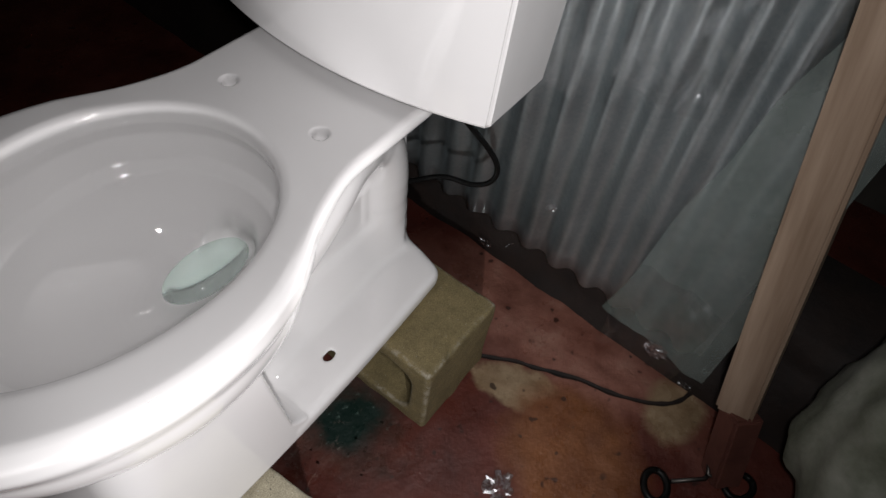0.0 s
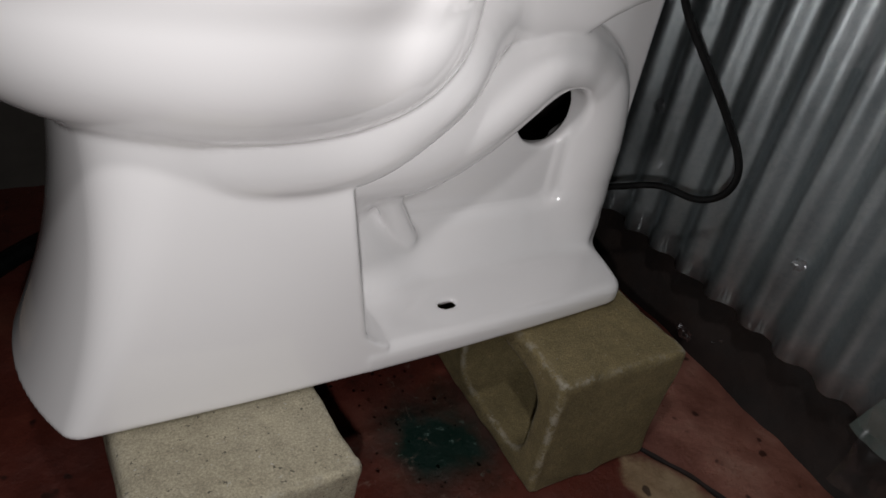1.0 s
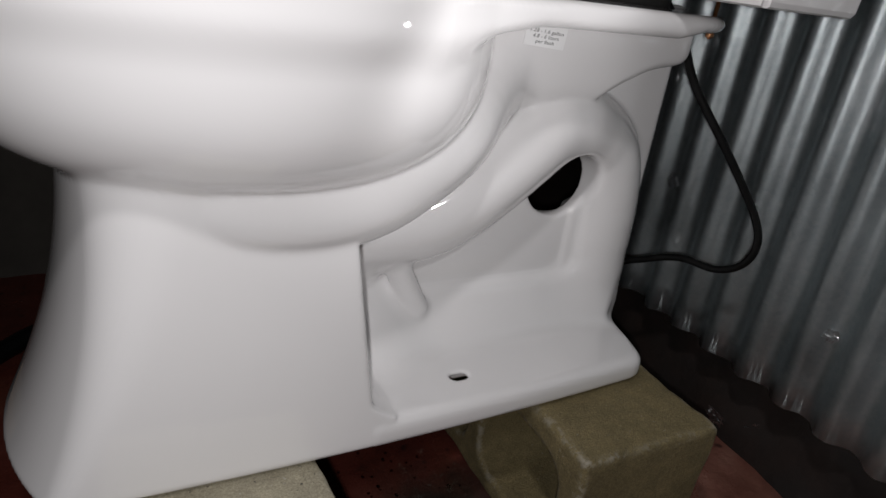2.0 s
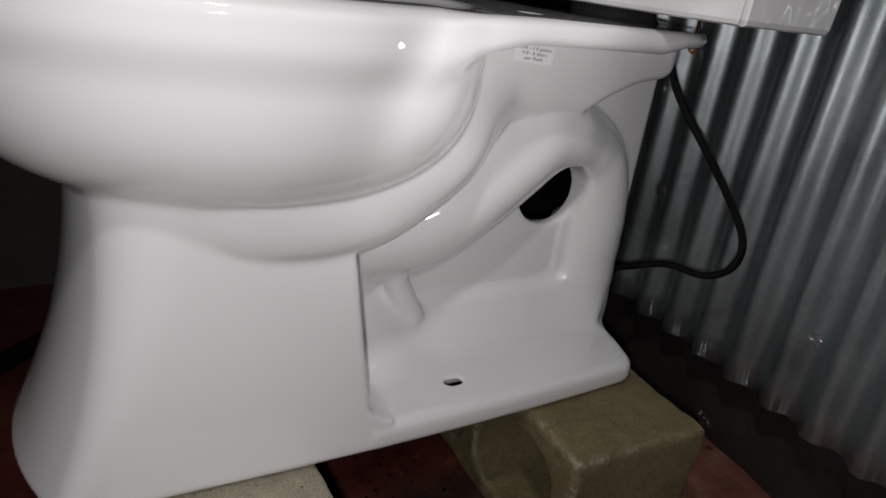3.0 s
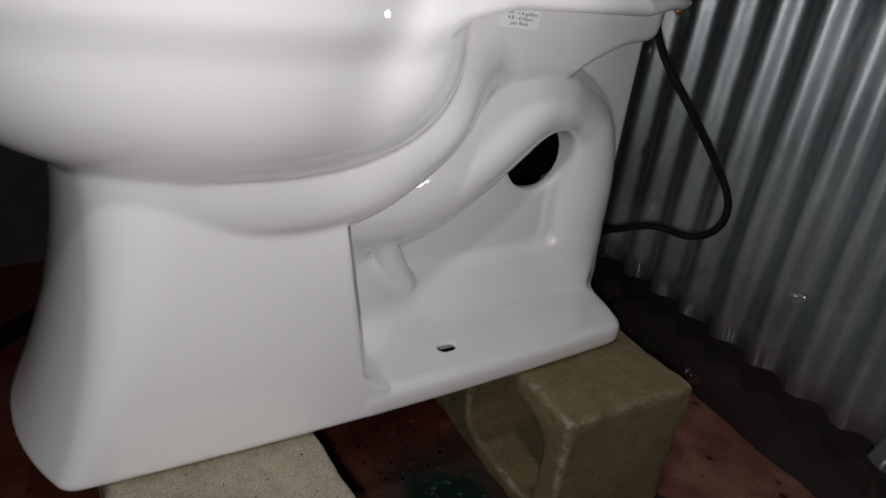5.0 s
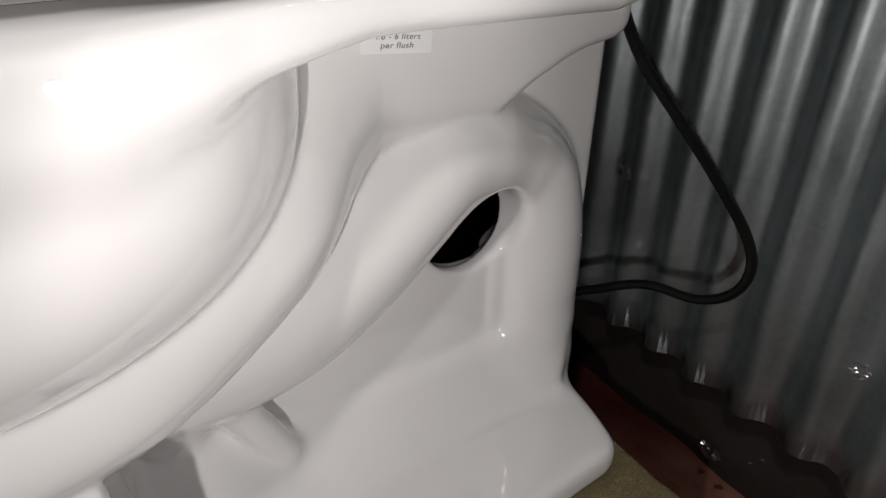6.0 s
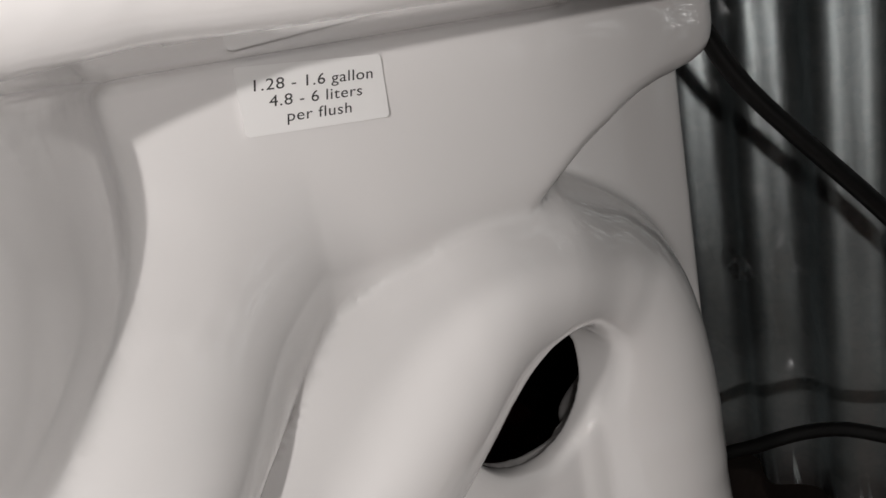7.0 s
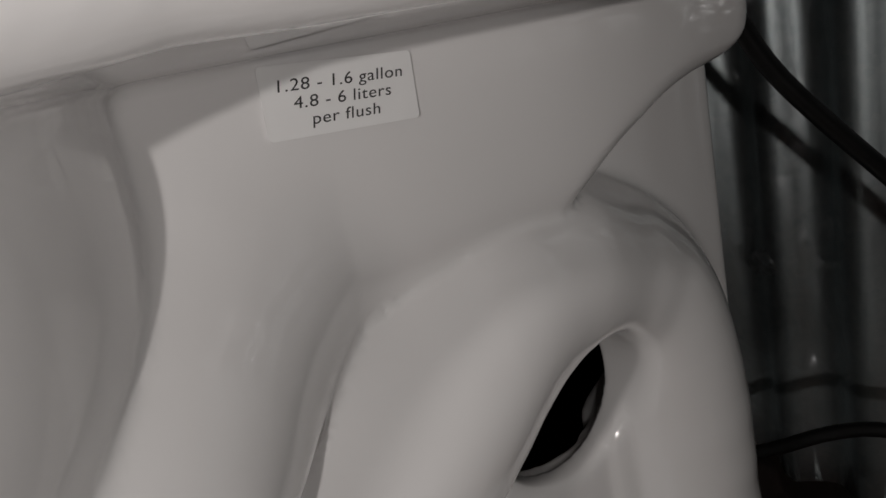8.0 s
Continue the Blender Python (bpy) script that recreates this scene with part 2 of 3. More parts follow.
def hose_field(x, y, z, stops):
    """Distance to a bent pipe through stops of (x, y, z, radius)."""
    best = None
    for (ax, ay, az, ar), (bx, by, bz, br) in zip(stops, stops[1:]):
        ax, ay, az, ar, bx, by, bz, br = (float(v) for v in (ax, ay, az, ar, bx, by, bz, br))
        d = (bx - ax, by - ay, bz - az)
        h = np.clip(((x - ax) * d[0] + (y - ay) * d[1] + (z - az) * d[2]) / sum(v * v for v in d), 0, 1)
        f = np.sqrt((x - ax - d[0] * h) ** 2 + (y - ay - d[1] * h) ** 2 + (z - az - d[2] * h) ** 2) - (ar + (br - ar) * h)
        best = f if best is None else union(best, f, 0.012)
    return best


def smooth_stops(stops, n=5):
    """More stops on a smooth curve through the given ones."""
    out = []
    for i in range(len(stops) - 1):
        p = [np.array(stops[min(max(i + k, 0), len(stops) - 1)]) for k in (-1, 0, 1, 2)]
        for j in range(n):
            s = j / n
            out.append(0.5 * (2 * p[1] + (p[2] - p[0]) * s + (2 * p[0] - 5 * p[1] + 4 * p[2] - p[3]) * s * s + (3 * p[1] - p[0] - 3 * p[2] + p[3]) * s ** 3))
    out.append(np.array(stops[-1]))
    return [tuple(v) for v in out]


def egg(x, y, xc, front, rear, wide):
    a = np.where(x < xc, front, rear)
    u, v = (x - xc) / a, y / wide
    k = np.sqrt(u * u + v * v) + 1e-9
    g = np.sqrt((u / a) ** 2 + (v / wide) ** 2) + 1e-9
    return k * (k - 1) / g


# ---- the place ----
FLOOR_Z = 0.015
BASE_Z = 0.19


def build_floor():
    joint = [(0.20, -0.04), (0.336, -0.246), (0.367, -0.32), (0.40, -0.405), (0.417, -0.475), (0.47, -0.56), (0.60, -0.60)]
    xs = np.concatenate((np.linspace(-2.2, -0.5, 12)[:-1], np.arange(-0.5, 0.27, 0.010), np.arange(0.27, 0.58, 0.0035), np.linspace(0.58, 0.8, 22)[:-1], np.linspace(0.8, 1.4, 6)))
    ys = np.concatenate((np.linspace(-2.2, -0.9, 10)[:-1], np.arange(-0.9, -0.62, 0.010), np.arange(-0.62, -0.2, 0.0035), np.arange(-0.2, 0.4, 0.010), np.linspace(0.41, 2.2, 12)))
    verts, nx, ny = [], len(xs), len(ys)
    for i in range(nx):
        for j in range(ny):
            p = Vector((xs[i] * 6, ys[j] * 6, 0))
            z = FLOOR_Z + 0.004 * noise.noise(p) + 0.0015 * noise.noise(p * 6)
            verts.append((xs[i], ys[j], z - 0.002))
    faces = [(i * ny + j, (i + 1) * ny + j, (i + 1) * ny + j + 1, i * ny + j + 1) for i in range(nx - 1) for j in range(ny - 1)]
    me = bpy.data.meshes.new("floor")
    me.from_pydata(verts, [], faces)
    me.polygons.foreach_set("use_smooth", [True] * len(me.polygons))
    floor = tagged(part("floor", me, FLOOR), "worn red concrete floor, damp, cracked and stained", "floor", kind="structure")
    # the open joint between two slabs, packed with dirt
    line = [Vector((*p[:2], 0)) for p in smooth_stops([(x, y, 0.0) for x, y in joint], 14)]
    bm = bmesh.new()
    rows = []
    for i, p in enumerate(line):
        d = (line[min(i + 1, len(line) - 1)] - line[max(i - 1, 0)]).normalized()
        n = Vector((-d.y, d.x, 0))
        w = 0.0044 + 0.0022 * noise.noise(p * 40)
        p = p + n * 0.003 * noise.noise(p * 25 + Vector((7, 0, 0)))
        high = FLOOR_Z - 0.002 + 0.004 * noise.noise(Vector((p.x * 6, p.y * 6, 0))) + 0.0026
        rows.append([bm.verts.new(p + n * k * w + Vector((0, 0, high - (0.0014 if k == 0 else 0)))) for k in (-1, 0, 1)])
    for a, b in zip(rows, rows[1:]):
        for k in (0, 1):
            bm.faces.new((a[k], b[k], b[k + 1], a[k + 1]))
    part("joint", from_bm("joint", bm), MUD, floor, "dark dirt-filled joint")


def build_box(name, lo, hi, mat, label, category, kind="structure"):
    bm = bmesh.new()
    bmesh.ops.create_cube(bm, size=1)
    for v in bm.verts:
        v.co = [l + (h - l) * (c + 0.5) for l, h, c in zip(lo, hi, v.co)]
    return tagged(part(name, from_bm(name, bm), mat), label, category, kind=kind)


WALL_X = 0.505


def wall_at(y):
    return WALL_X + 0.08 * (y + 0.1)


def corrugated_sheet(name, y0, y1, z0, z1, phase):
    pitch, swing = 0.0630, 0.0095
    ys = np.arange(y0, y1, 0.0042)
    zs = np.concatenate((np.linspace(z0, z0 + 0.6, 16), np.linspace(z0 + 0.66, z1, 10)))
    bm = bmesh.new()
    grid = []
    for y in ys:
        s = math.tanh(0.7 * math.sin(2 * math.pi * (y - phase) / pitch)) / math.tanh(0.7)
        row = []
        for z in zs:
            wav = 0.004 * noise.noise(Vector((y * 5, z * 3, 3)))
            ragged = 0.006 * noise.noise(Vector((y * 14, 1, 8))) + 0.0025 * noise.noise(Vector((y * 60, 1, 2)))
            row.append(bm.verts.new((wall_at(y) - swing * s + wav, y, z + (ragged if z < z0 + 0.01 else 0))))
        grid.append(row)
    for a, b in zip(grid, grid[1:]):
        for i in range(len(zs) - 1):
            bm.faces.new((a[i], a[i + 1], b[i + 1], b[i]))
    bmesh.ops.solidify(bm, geom=bm.faces[:], thickness=-0.001)
    return from_bm(name, bm, True)


build_floor()
wall = tagged(new("wall_east"), "corrugated galvanized steel wall, dull and spangled", "wall", kind="structure")
part("metal_sheet", corrugated_sheet("metal_sheet", -0.545, 0.25, 0.150, 2.0, -0.0199), STEEL, wall)


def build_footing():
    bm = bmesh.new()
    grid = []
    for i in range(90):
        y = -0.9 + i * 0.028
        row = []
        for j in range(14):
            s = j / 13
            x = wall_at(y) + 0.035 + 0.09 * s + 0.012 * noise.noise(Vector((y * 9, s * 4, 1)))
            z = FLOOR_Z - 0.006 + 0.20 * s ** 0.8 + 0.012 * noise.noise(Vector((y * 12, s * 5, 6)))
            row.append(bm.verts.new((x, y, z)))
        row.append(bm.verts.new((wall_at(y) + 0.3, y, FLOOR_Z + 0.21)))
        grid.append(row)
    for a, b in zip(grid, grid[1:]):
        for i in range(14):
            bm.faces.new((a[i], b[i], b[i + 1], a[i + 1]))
    tagged(part("footing", from_bm("footing", bm, True), MUD), "dark earthen footing under the metal wall, colour deepened for shade", "footing", kind="structure")


build_footing()
# west, south, outer walls and ceiling are added to close the shed off
build_box("wall_north", (-2.2, 1.55, 0), (1.4, 1.7, 2.1), DARKWALL, "concrete wall, coloured dark for the unlit shed", "wall")
build_box("wall_west", (-2.2, -2.2, 0), (-2.05, 1.55, 2.1), DARKWALL, "concrete wall, coloured dark for the unlit shed", "wall")
build_box("wall_south", (-2.05, -2.2, 0), (1.4, -2.05, 2.1), DARKWALL, "concrete wall, coloured dark for the unlit shed", "wall")
build_box("wall_outer", (1.25, -2.05, 0), (1.4, 1.55, 2.1), DARKWALL, "added dark wall closing the gap behind the metal sheets", "wall")
build_box("ceiling", (-2.2, -2.2, 2.1), (1.4, 1.7, 2.2), DARKWALL, "unseen shed ceiling, added and coloured dark", "ceiling")


# ---- concrete blocks ----
def concrete_block(name, m, mat, label, seed):
    size = (0.178, 0.39, BASE_Z - FLOOR_Z)
    step = 0.0036
    half = [s / 2 for s in size]
    lo, hi = [-h - 0.008 for h in half], [h + 0.008 for h in half]
    x, y, z = lattice(lo, hi, step)
    f = block_field(x, y, z, (0, 0, 0), half, 0.006)
    for side in (-1, 1):
        f = carve(f, block_field(x, y, z, (0, side * 0.0885, -0.002), (0.2, 0.074, half[2] - 0.030), 0.034), 0.006)
    rng = np.random.RandomState(seed)
    rough = np.zeros_like(f)
    for size_ in (0.012, 0.03):
        for _ in range(9):
            d = rng.normal(size=3) / size_
            rough += np.sin(x * d[0] + y * d[1] + z * d[2] + rng.uniform(0, 6.3)) * size_ * 0.009
    edge = np.clip(1 - (half[2] - abs(z)) / 0.01, 0, 1) * np.clip(1 - (half[0] - abs(x)) / 0.012, 0, 1)
    ends = np.clip(1 - (half[1] - abs(y)) / 0.012, 0, 1)
    rim = np.clip(1 - (half[2] - abs(z)) / 0.012, 0, 1) * ends + ends * np.clip(1 - (half[0] - abs(x)) / 0.012, 0, 1) + edge
    f = f + rough * (0.5 + 3.0 * np.clip(rim, 0, 1)) + 0.0016 * np.clip(rim, 0, 1)
    ob = part(name, skin(name, f, lo, step), mat)
    ob.matrix_basis = m
    return tagged(ob, label, "concrete block", group="blocks under the toilet")


concrete_block("concrete_block", pose(0.241, -0.036, (BASE_Z + FLOOR_Z) / 2 - 0.0015, 0, 0, -2), BLOCK_OLIVE,
               "olive-brown hollow concrete block on its side under the toilet's rear", 3)
concrete_block("concrete_block", pose(-0.179, -0.046, (BASE_Z + FLOOR_Z) / 2 - 0.0015, 0, 0, 2), BLOCK_GREY,
               "pale sandy hollow concrete block under the toilet's front", 8)


# ---- toilet ----
def toilet_body():
    step = 0.0025
    lo, hi = (-0.375, -0.0025 * 86, BASE_Z - 0.0085), (0.405, 0.0, 0.602)
    x, y, z = lattice(lo, hi, step)
    yy = abs(y)

    # rim and the shelf that carries the tank
    s = np.clip((x + 0.11) / 0.23, 0, 1)
    wide = 0.192 - 0.062 * s * s * (3 - 2 * s)
    front = egg(x, yy, -0.11, 0.242, 0.242, 0.192)
    back = np.maximum(yy - wide, x - 0.372)
    plan = np.where(x < -0.11, front, back)
    plan = np.where(x > 0.2, both(both(yy - wide, 0.65 * (x - 0.283) + 0.76 * (yy - 0.13), 0.02), x - 0.368, 0.03), plan)
    thick = 0.0150 - 0.005 * np.clip(x / 0.08, 0, 1) - 0.0035 * np.clip((x - 0.235) / 0.03, 0, 1)
    q0, q1 = plan + 0.012, abs(z - 0.5855 + thick) - thick + 0.0085
    rim = np.sqrt(np.maximum(q0, 0) ** 2 + np.maximum(q1, 0) ** 2) + np.minimum(np.maximum(q0, q1), 0) - 0.0095

    # bowl
    drop = np.clip((0.556 - z) / 0.138, 0, 0.999)
    scale = np.maximum((1 - drop ** 3) ** 0.333, 0.05) * (1 + 0.026 * (1 - drop) ** 2 * np.clip((0.02 - x) / 0.06, 0, 1))
    bowl = egg(x, yy, -0.12, 0.227 * scale, 0.205 * scale, 0.185 * scale)
    bowl = both(bowl * 0.85, np.maximum(z - 0.575, 0.415 - z), 0.004)
    f = union(rim, bowl, 0.005 + 0.024 * np.clip((0.05 - x) / 0.08, 0, 1))

    # front pedestal with its flat cheeks
    u = np.clip((0.44 - z) / 0.25, 0, 1)
    nose = -0.268 - 0.062 * u ** 1.9
    belly = 0.009 * np.clip(1 - (x / 0.29) ** 2, 0, 1)
    cheek = 0.129 + (0.006 + belly) * u ** 1.5
    ped = both(yy - cheek, np.sqrt((x - nose - 0.26) ** 2 + y * y) - 0.26, 0.040 - 0.030 * u)
    ped = np.maximum(ped, z - 0.45)
    edge = -0.061 + 0.022 * np.clip((0.39 - z) / 0.16, 0, 1) + 0.024 * np.clip((0.240 - z) / 0.021, 0, 1) ** 2
    ped = both(ped, x - edge, 0.005)
    f = union(f, ped, 0.010)

    # foot
    foot = both(both(yy - 0.135 - belly + 0.02 * np.clip((-0.035 - x) / 0.06, 0, 1), np.sqrt((x + 0.005) ** 2 + y * y) - 0.334, 0.016), z - 0.2185, 0.014)
    foot = np.maximum(foot, -0.2 - x)
    web = block_field(x, y, z, (0.12, 0, 0.29), (0.21, 0.012, 0.12), 0.008)
    web = union(foot, web, 0.022)
    f = union(f, web, 0.004 * np.clip((0.128 - yy) / 0.012, 0.3, 1))

    # collar under the bowl
    collar = smooth_stops([(-0.205, -0.086, 0.437, 0.026), (-0.165, -0.094, 0.420, 0.034), (-0.115, -0.0995, 0.4145, 0.0345), (-0.06, -0.0985, 0.4185, 0.0345),
                           (-0.012, -0.088, 0.434, 0.0345), (0.037, -0.069, 0.459, 0.0345), (0.072, -0.043, 0.486, 0.0330), (0.100, -0.022, 0.498, 0.028)], 3)
    core = [(-0.06, 0, 0.405, 0.045), (0.0, 0, 0.415, 0.045), (0.05, 0, 0.445, 0.044), (0.10, 0, 0.49, 0.040), (0.10, 0, 0.53, 0.040)]
    f = union(f, hose_field(x, y, z, core), 0.004)
    band = union(hose_field(x, y, z, collar), hose_field(x, y, z, [(a, b + 0.004, c + 0.030 * (1 - min(1.0, max(0.0, a + 0.06) / 0.10)), r) for a, b, c, r in collar]), 0.012)
    f = union(f, block_field(x, y, z, (-0.05, 0, 0.415), (0.065, 0.07, 0.03), 0.02), 0.004)

    # shelf box, narrowing downwards, flush with the collar's upper end
    deep = np.maximum(0.548 - z, 0)
    side = yy - 0.0575 + (0.13 * deep + 9 * np.maximum(deep - 0.040, 0) ** 2) * np.clip((x - 0.09) / 0.035, 0, 1)
    rise = 1 - (1 - np.clip((x - 0.213) / 0.088, 0, 1)) ** 2.2
    under = (0.466 + 0.15 * np.minimum(np.maximum(x - 0.115, 0), 0.10) + 0.040 * rise + 0.16 * np.maximum(x - 0.26, 0)) - z
    box = both(both(side, np.maximum(abs(x - 0.189) - 0.144, z - 0.57), 0.018), under, 0.012)
    f = union(f, union(box, band, 0.022), 0.002)

    # trapway, with a flattened cross section
    trap = smooth_stops([(-0.06, 0, 0.362, 0.045), (0.0, 0, 0.360, 0.046), (0.055, 0, 0.369, 0.049), (0.105, 0, 0.400, 0.051), (0.15, 0, 0.434, 0.050), (0.20, 0, 0.459, 0.044),
                         (0.243, 0, 0.456, 0.040), (0.284, 0, 0.426, 0.040), (0.301, 0, 0.375, 0.041), (0.304, 0, 0.31, 0.042), (0.306, 0, 0.21, 0.045)], 3)
    ease = np.clip((x - 0.17) / 0.12, 0, 1)
    broad = 0.056 - 0.012 * ease * ease * (3 - 2 * ease)
    pipe = hose_field(x, 0.045 * (yy / broad) ** 1.0, z, trap) * 0.85
    # its flat shoulder under the shelf box
    shoulder = hose_field(x, 0.034 * (yy / (0.058 - 0.014 * ease)) ** 2.4, z, [(0.085, 0, 0.428, 0.034), (0.115, 0, 0.447, 0.034), (0.19, 0, 0.460, 0.033), (0.225, 0, 0.457, 0.033), (0.262, 0, 0.442, 0.026)]) * 0.8
    pipe = union(pipe, shoulder, 0.012)
    # sloping bench that rounds up into the rear leg of the pipe
    climb = z - 0.2185
    bench = both(yy - 0.056 + 0.82 * climb - 3.5 * np.maximum(climb, 0) ** 2, np.maximum(z - 0.273, np.maximum(0.0 - x, x - 0.30)), 0.010)
    leg = hose_field(x, 0.045 * (yy / broad) ** 1.0, z, trap[-7:]) * 0.85
    f = union(f, union(bench, leg, 0.030), 0.013)
    f = union(f, pipe, 0.0015)
    plate = block_field(x, y, z, (0.30, 0, 0.40), (0.053, 0.016, 0.19), 0.008)
    f = union(f, plate, 0.004)

    # rib and its spread foot
    f = union(f, hose_field(x, y, z, [(0.008, -0.032, 0.345, 0.012), (0.054, -0.026, 0.262, 0.011)]), 0.008)
    f = union(f, hose_field(x, y, z, [(-0.02, -0.01, 0.30, 0.015), (0.01, -0.02, 0.20, 0.045)]), 0.04)

    # opening through the web
    f = carve(f, np.sqrt((x - 0.224) ** 2 + (z - 0.391) ** 2) - 0.0405, 0.007)

    # basin
    sink = np.clip((0.5855 - z) / 0.175, 0, 0.999)
    shrink = np.maximum((1 - sink ** 2.4) ** 0.45, 0.05)
    lip = 0.007 * np.clip((0.565 - z) / 0.02, 0, 1) - 0.011 * np.clip((0.512 - z) / 0.012, 0, 1)
    basin = egg(x, yy, -0.095 + 0.06 * sink, (0.200 + lip) * shrink, (0.163 + lip) * shrink * (1 - 0.30 * sink), (0.140 + lip) * shrink) * 0.8
    sump = block_field(x, yy, z, (-0.018, 0, 0.446), (0.062, 0.035, 0.034), 0.026)
    f = carve(f, union(basin, sump, 0.010), 0.010)

    # seat holes and floor-bolt slots
    f = carve(f, np.maximum(np.sqrt((x - 0.114) ** 2 + (yy - 0.068) ** 2) - 0.0085, 0.572 - z), 0.003)
    f = carve(f, np.maximum(np.sqrt(np.maximum(abs(x - 0.072) - 0.004, 0) ** 2 + (yy - 0.099) ** 2) - 0.0060, z - 0.25), 0.003)
    f = carve(f, block_field(x, yy, z, (0.072, 0.097, 0.185), (0.030, 0.024, 0.0285), 0.004), 0.002)
    f = both(f, BASE_Z - z, 0.008)
    # the far side of the opening runs slantwise
    far = np.sqrt((x - 0.225 - 1.25 * yy) ** 2 + (z - 0.391) ** 2) - 0.0425
    f = np.concatenate((f, carve(f, far, 0.006)[:, -2::-1]), 1)
    return skin("body", f, lo, step, 1)


def arc_box(name, corners, z0, z1, flare, bulge, r):
    """A tank-like box with a bowed front; corners: front x, back x, half width."""
    fx, bx, hw = corners
    outline = [(fx - bulge * (1 - ((i - 12) / 12) ** 2), -hw + 2 * hw * i / 24) for i in range(25)]
    outline = [(bx, -hw)] + outline + [(bx, hw)]
    bm = bmesh.new()
    rings = []
    mid = Vector(((fx + bx) / 2, 0, 0))
    for z, grow in ((z0, -r), (z0 + r * 0.3, -r * 0.3), (z0 + r, 0), (z1 - r, flare), (z1 - r * 0.3, flare - r * 0.3), (z1, flare - r)):
        ring = []
        for px, py in outline:
            kx, ky = (px - mid.x) / abs(fx - bx) * 2, py / hw
            ring.append(bm.verts.new((min(px + grow * kx, bx + 0.002), py + grow * ky, z)))
        rings.append(ring)
    n = len(outline)
    for a, b in zip(rings, rings[1:]):
        for i in range(n):
            bm.faces.new((a[i], b[i], b[(i + 1) % n], a[(i + 1) % n]))
    bm.faces.new(rings[0])
    bm.faces.new(list(reversed(rings[-1])))
    bmesh.ops.recalc_face_normals(bm, faces=bm.faces[:])
    sharp = [e for e in bm.edges if len(e.link_faces) == 2 and e.calc_face_angle(0) > 0.9]
    bmesh.ops.bevel(bm, geom=sharp, offset=0.004, segments=3, affect="EDGES")
    me = from_bm(name, bm, True)
    me.set_sharp_from_angle(angle=radians(16))
    return me


def tube(name, path, radius, sides=12):
    bm = bmesh.new()
    pts = [Vector(p) for p in path]
    rings, up = [], Vector((0, 0, 1))
    for i, p in enumerate(pts):
        d = (pts[min(i + 1, len(pts) - 1)] - pts[max(i - 1, 0)]).normalized()
        a = d.cross(up)
        a = a.normalized() if a.length > 0.05 else d.cross(Vector((1, 0, 0))).normalized()
        b = d.cross(a)
        up = -b if i else up
        up = a.cross(d)
        rings.append([bm.verts.new(p + radius * (math.cos(k * 2 * math.pi / sides) * a + math.sin(k * 2 * math.pi / sides) * b)) for k in range(sides)])
    for r0, r1 in zip(rings, rings[1:]):
        for k in range(sides):
            bm.faces.new((r0[k], r0[(k + 1) % sides], r1[(k + 1) % sides], r1[k]))
    bm.faces.new(list(reversed(rings[0])))
    bm.faces.new(rings[-1])
    bmesh.ops.recalc_face_normals(bm, faces=bm.faces[:])
    return from_bm(name, bm, True)


def lathe(name, rings, sides=24):
    """A turned piece from rings of (radius, z)."""
    bm = bmesh.new()
    made = [[bm.verts.new((r * math.cos(2 * math.pi * k / sides), r * math.sin(2 * math.pi * k / sides), z)) for k in range(sides)] for r, z in rings]
    for a, b in zip(made, made[1:]):
        for k in range(sides):
            bm.faces.new((a[k], a[(k + 1) % sides], b[(k + 1) % sides], b[k]))
    bm.faces.new(list(reversed(made[0])))
    bm.faces.new(made[-1])
    return from_bm(name, bm, True)


toilet = tagged(new("toilet"), "new white porcelain toilet standing on two concrete blocks", "toilet")
part("body", toilet_body(), PORCELAIN, toilet, "glossy white porcelain bowl, pedestal and trapway")
pool = part("water", lathe("water", [(0.99, 0.4240), (1.0, 0.4250), (0.99, 0.4260)], 32), WATER, toilet, "still greenish water in the bowl")
pool.matrix_basis = Matrix.Translation((-0.016, 0, 0)) @ Matrix.Diagonal((0.058, 0.033, 1, 1))
pool.visible_shadow = False
tank = part("tank", arc_box("tank", (0.223, 0.342, 0.208), 0.6000, 0.945, 0.016, 0.037, 0.005), PORCELAIN, toilet, "white porcelain tank with a bowed front")
part("lid", arc_box("lid", (0.201, 0.364, 0.226), 0.9465, 0.980, 0.0, 0.038, 0.006), PORCELAIN, tank)
gasket = part("gasket", lathe("gasket", [(0.030, 0.584), (0.046, 0.585), (0.046, 0.5990), (0.030, 0.602)]), GASKET, toilet, "black rubber gasket")
gasket.location = (0.272, 0, 0)
for side in (-1, 1):
    bolt = part("tank_bolt", lathe("tank_bolt", [(0.002, 0.5635), (0.002, 0.565), (0.0042, 0.5655), (0.0042, 0.5695), (0.002, 0.570), (0.002, 0.606)], 12), BRASS, toilet, "brass tank bolt")
    bolt.location = (0.322, side * 0.078, 0)


def writing(name, text, size, m, mat, parent):
    cu = bpy.data.curves.new(name, "FONT")
    cu.body, cu.size, cu.align_x, cu.align_y = text, size, "CENTER", "CENTER"
    cu.extrude = 0.00004
    cu.shear = 0.14
    cu.space_character, cu.space_word = 1.08, 0.9
    ob = new(name, cu)
    cu.materials.append(mat)
    ob.parent = parent
    ob.matrix_basis = m
    return ob


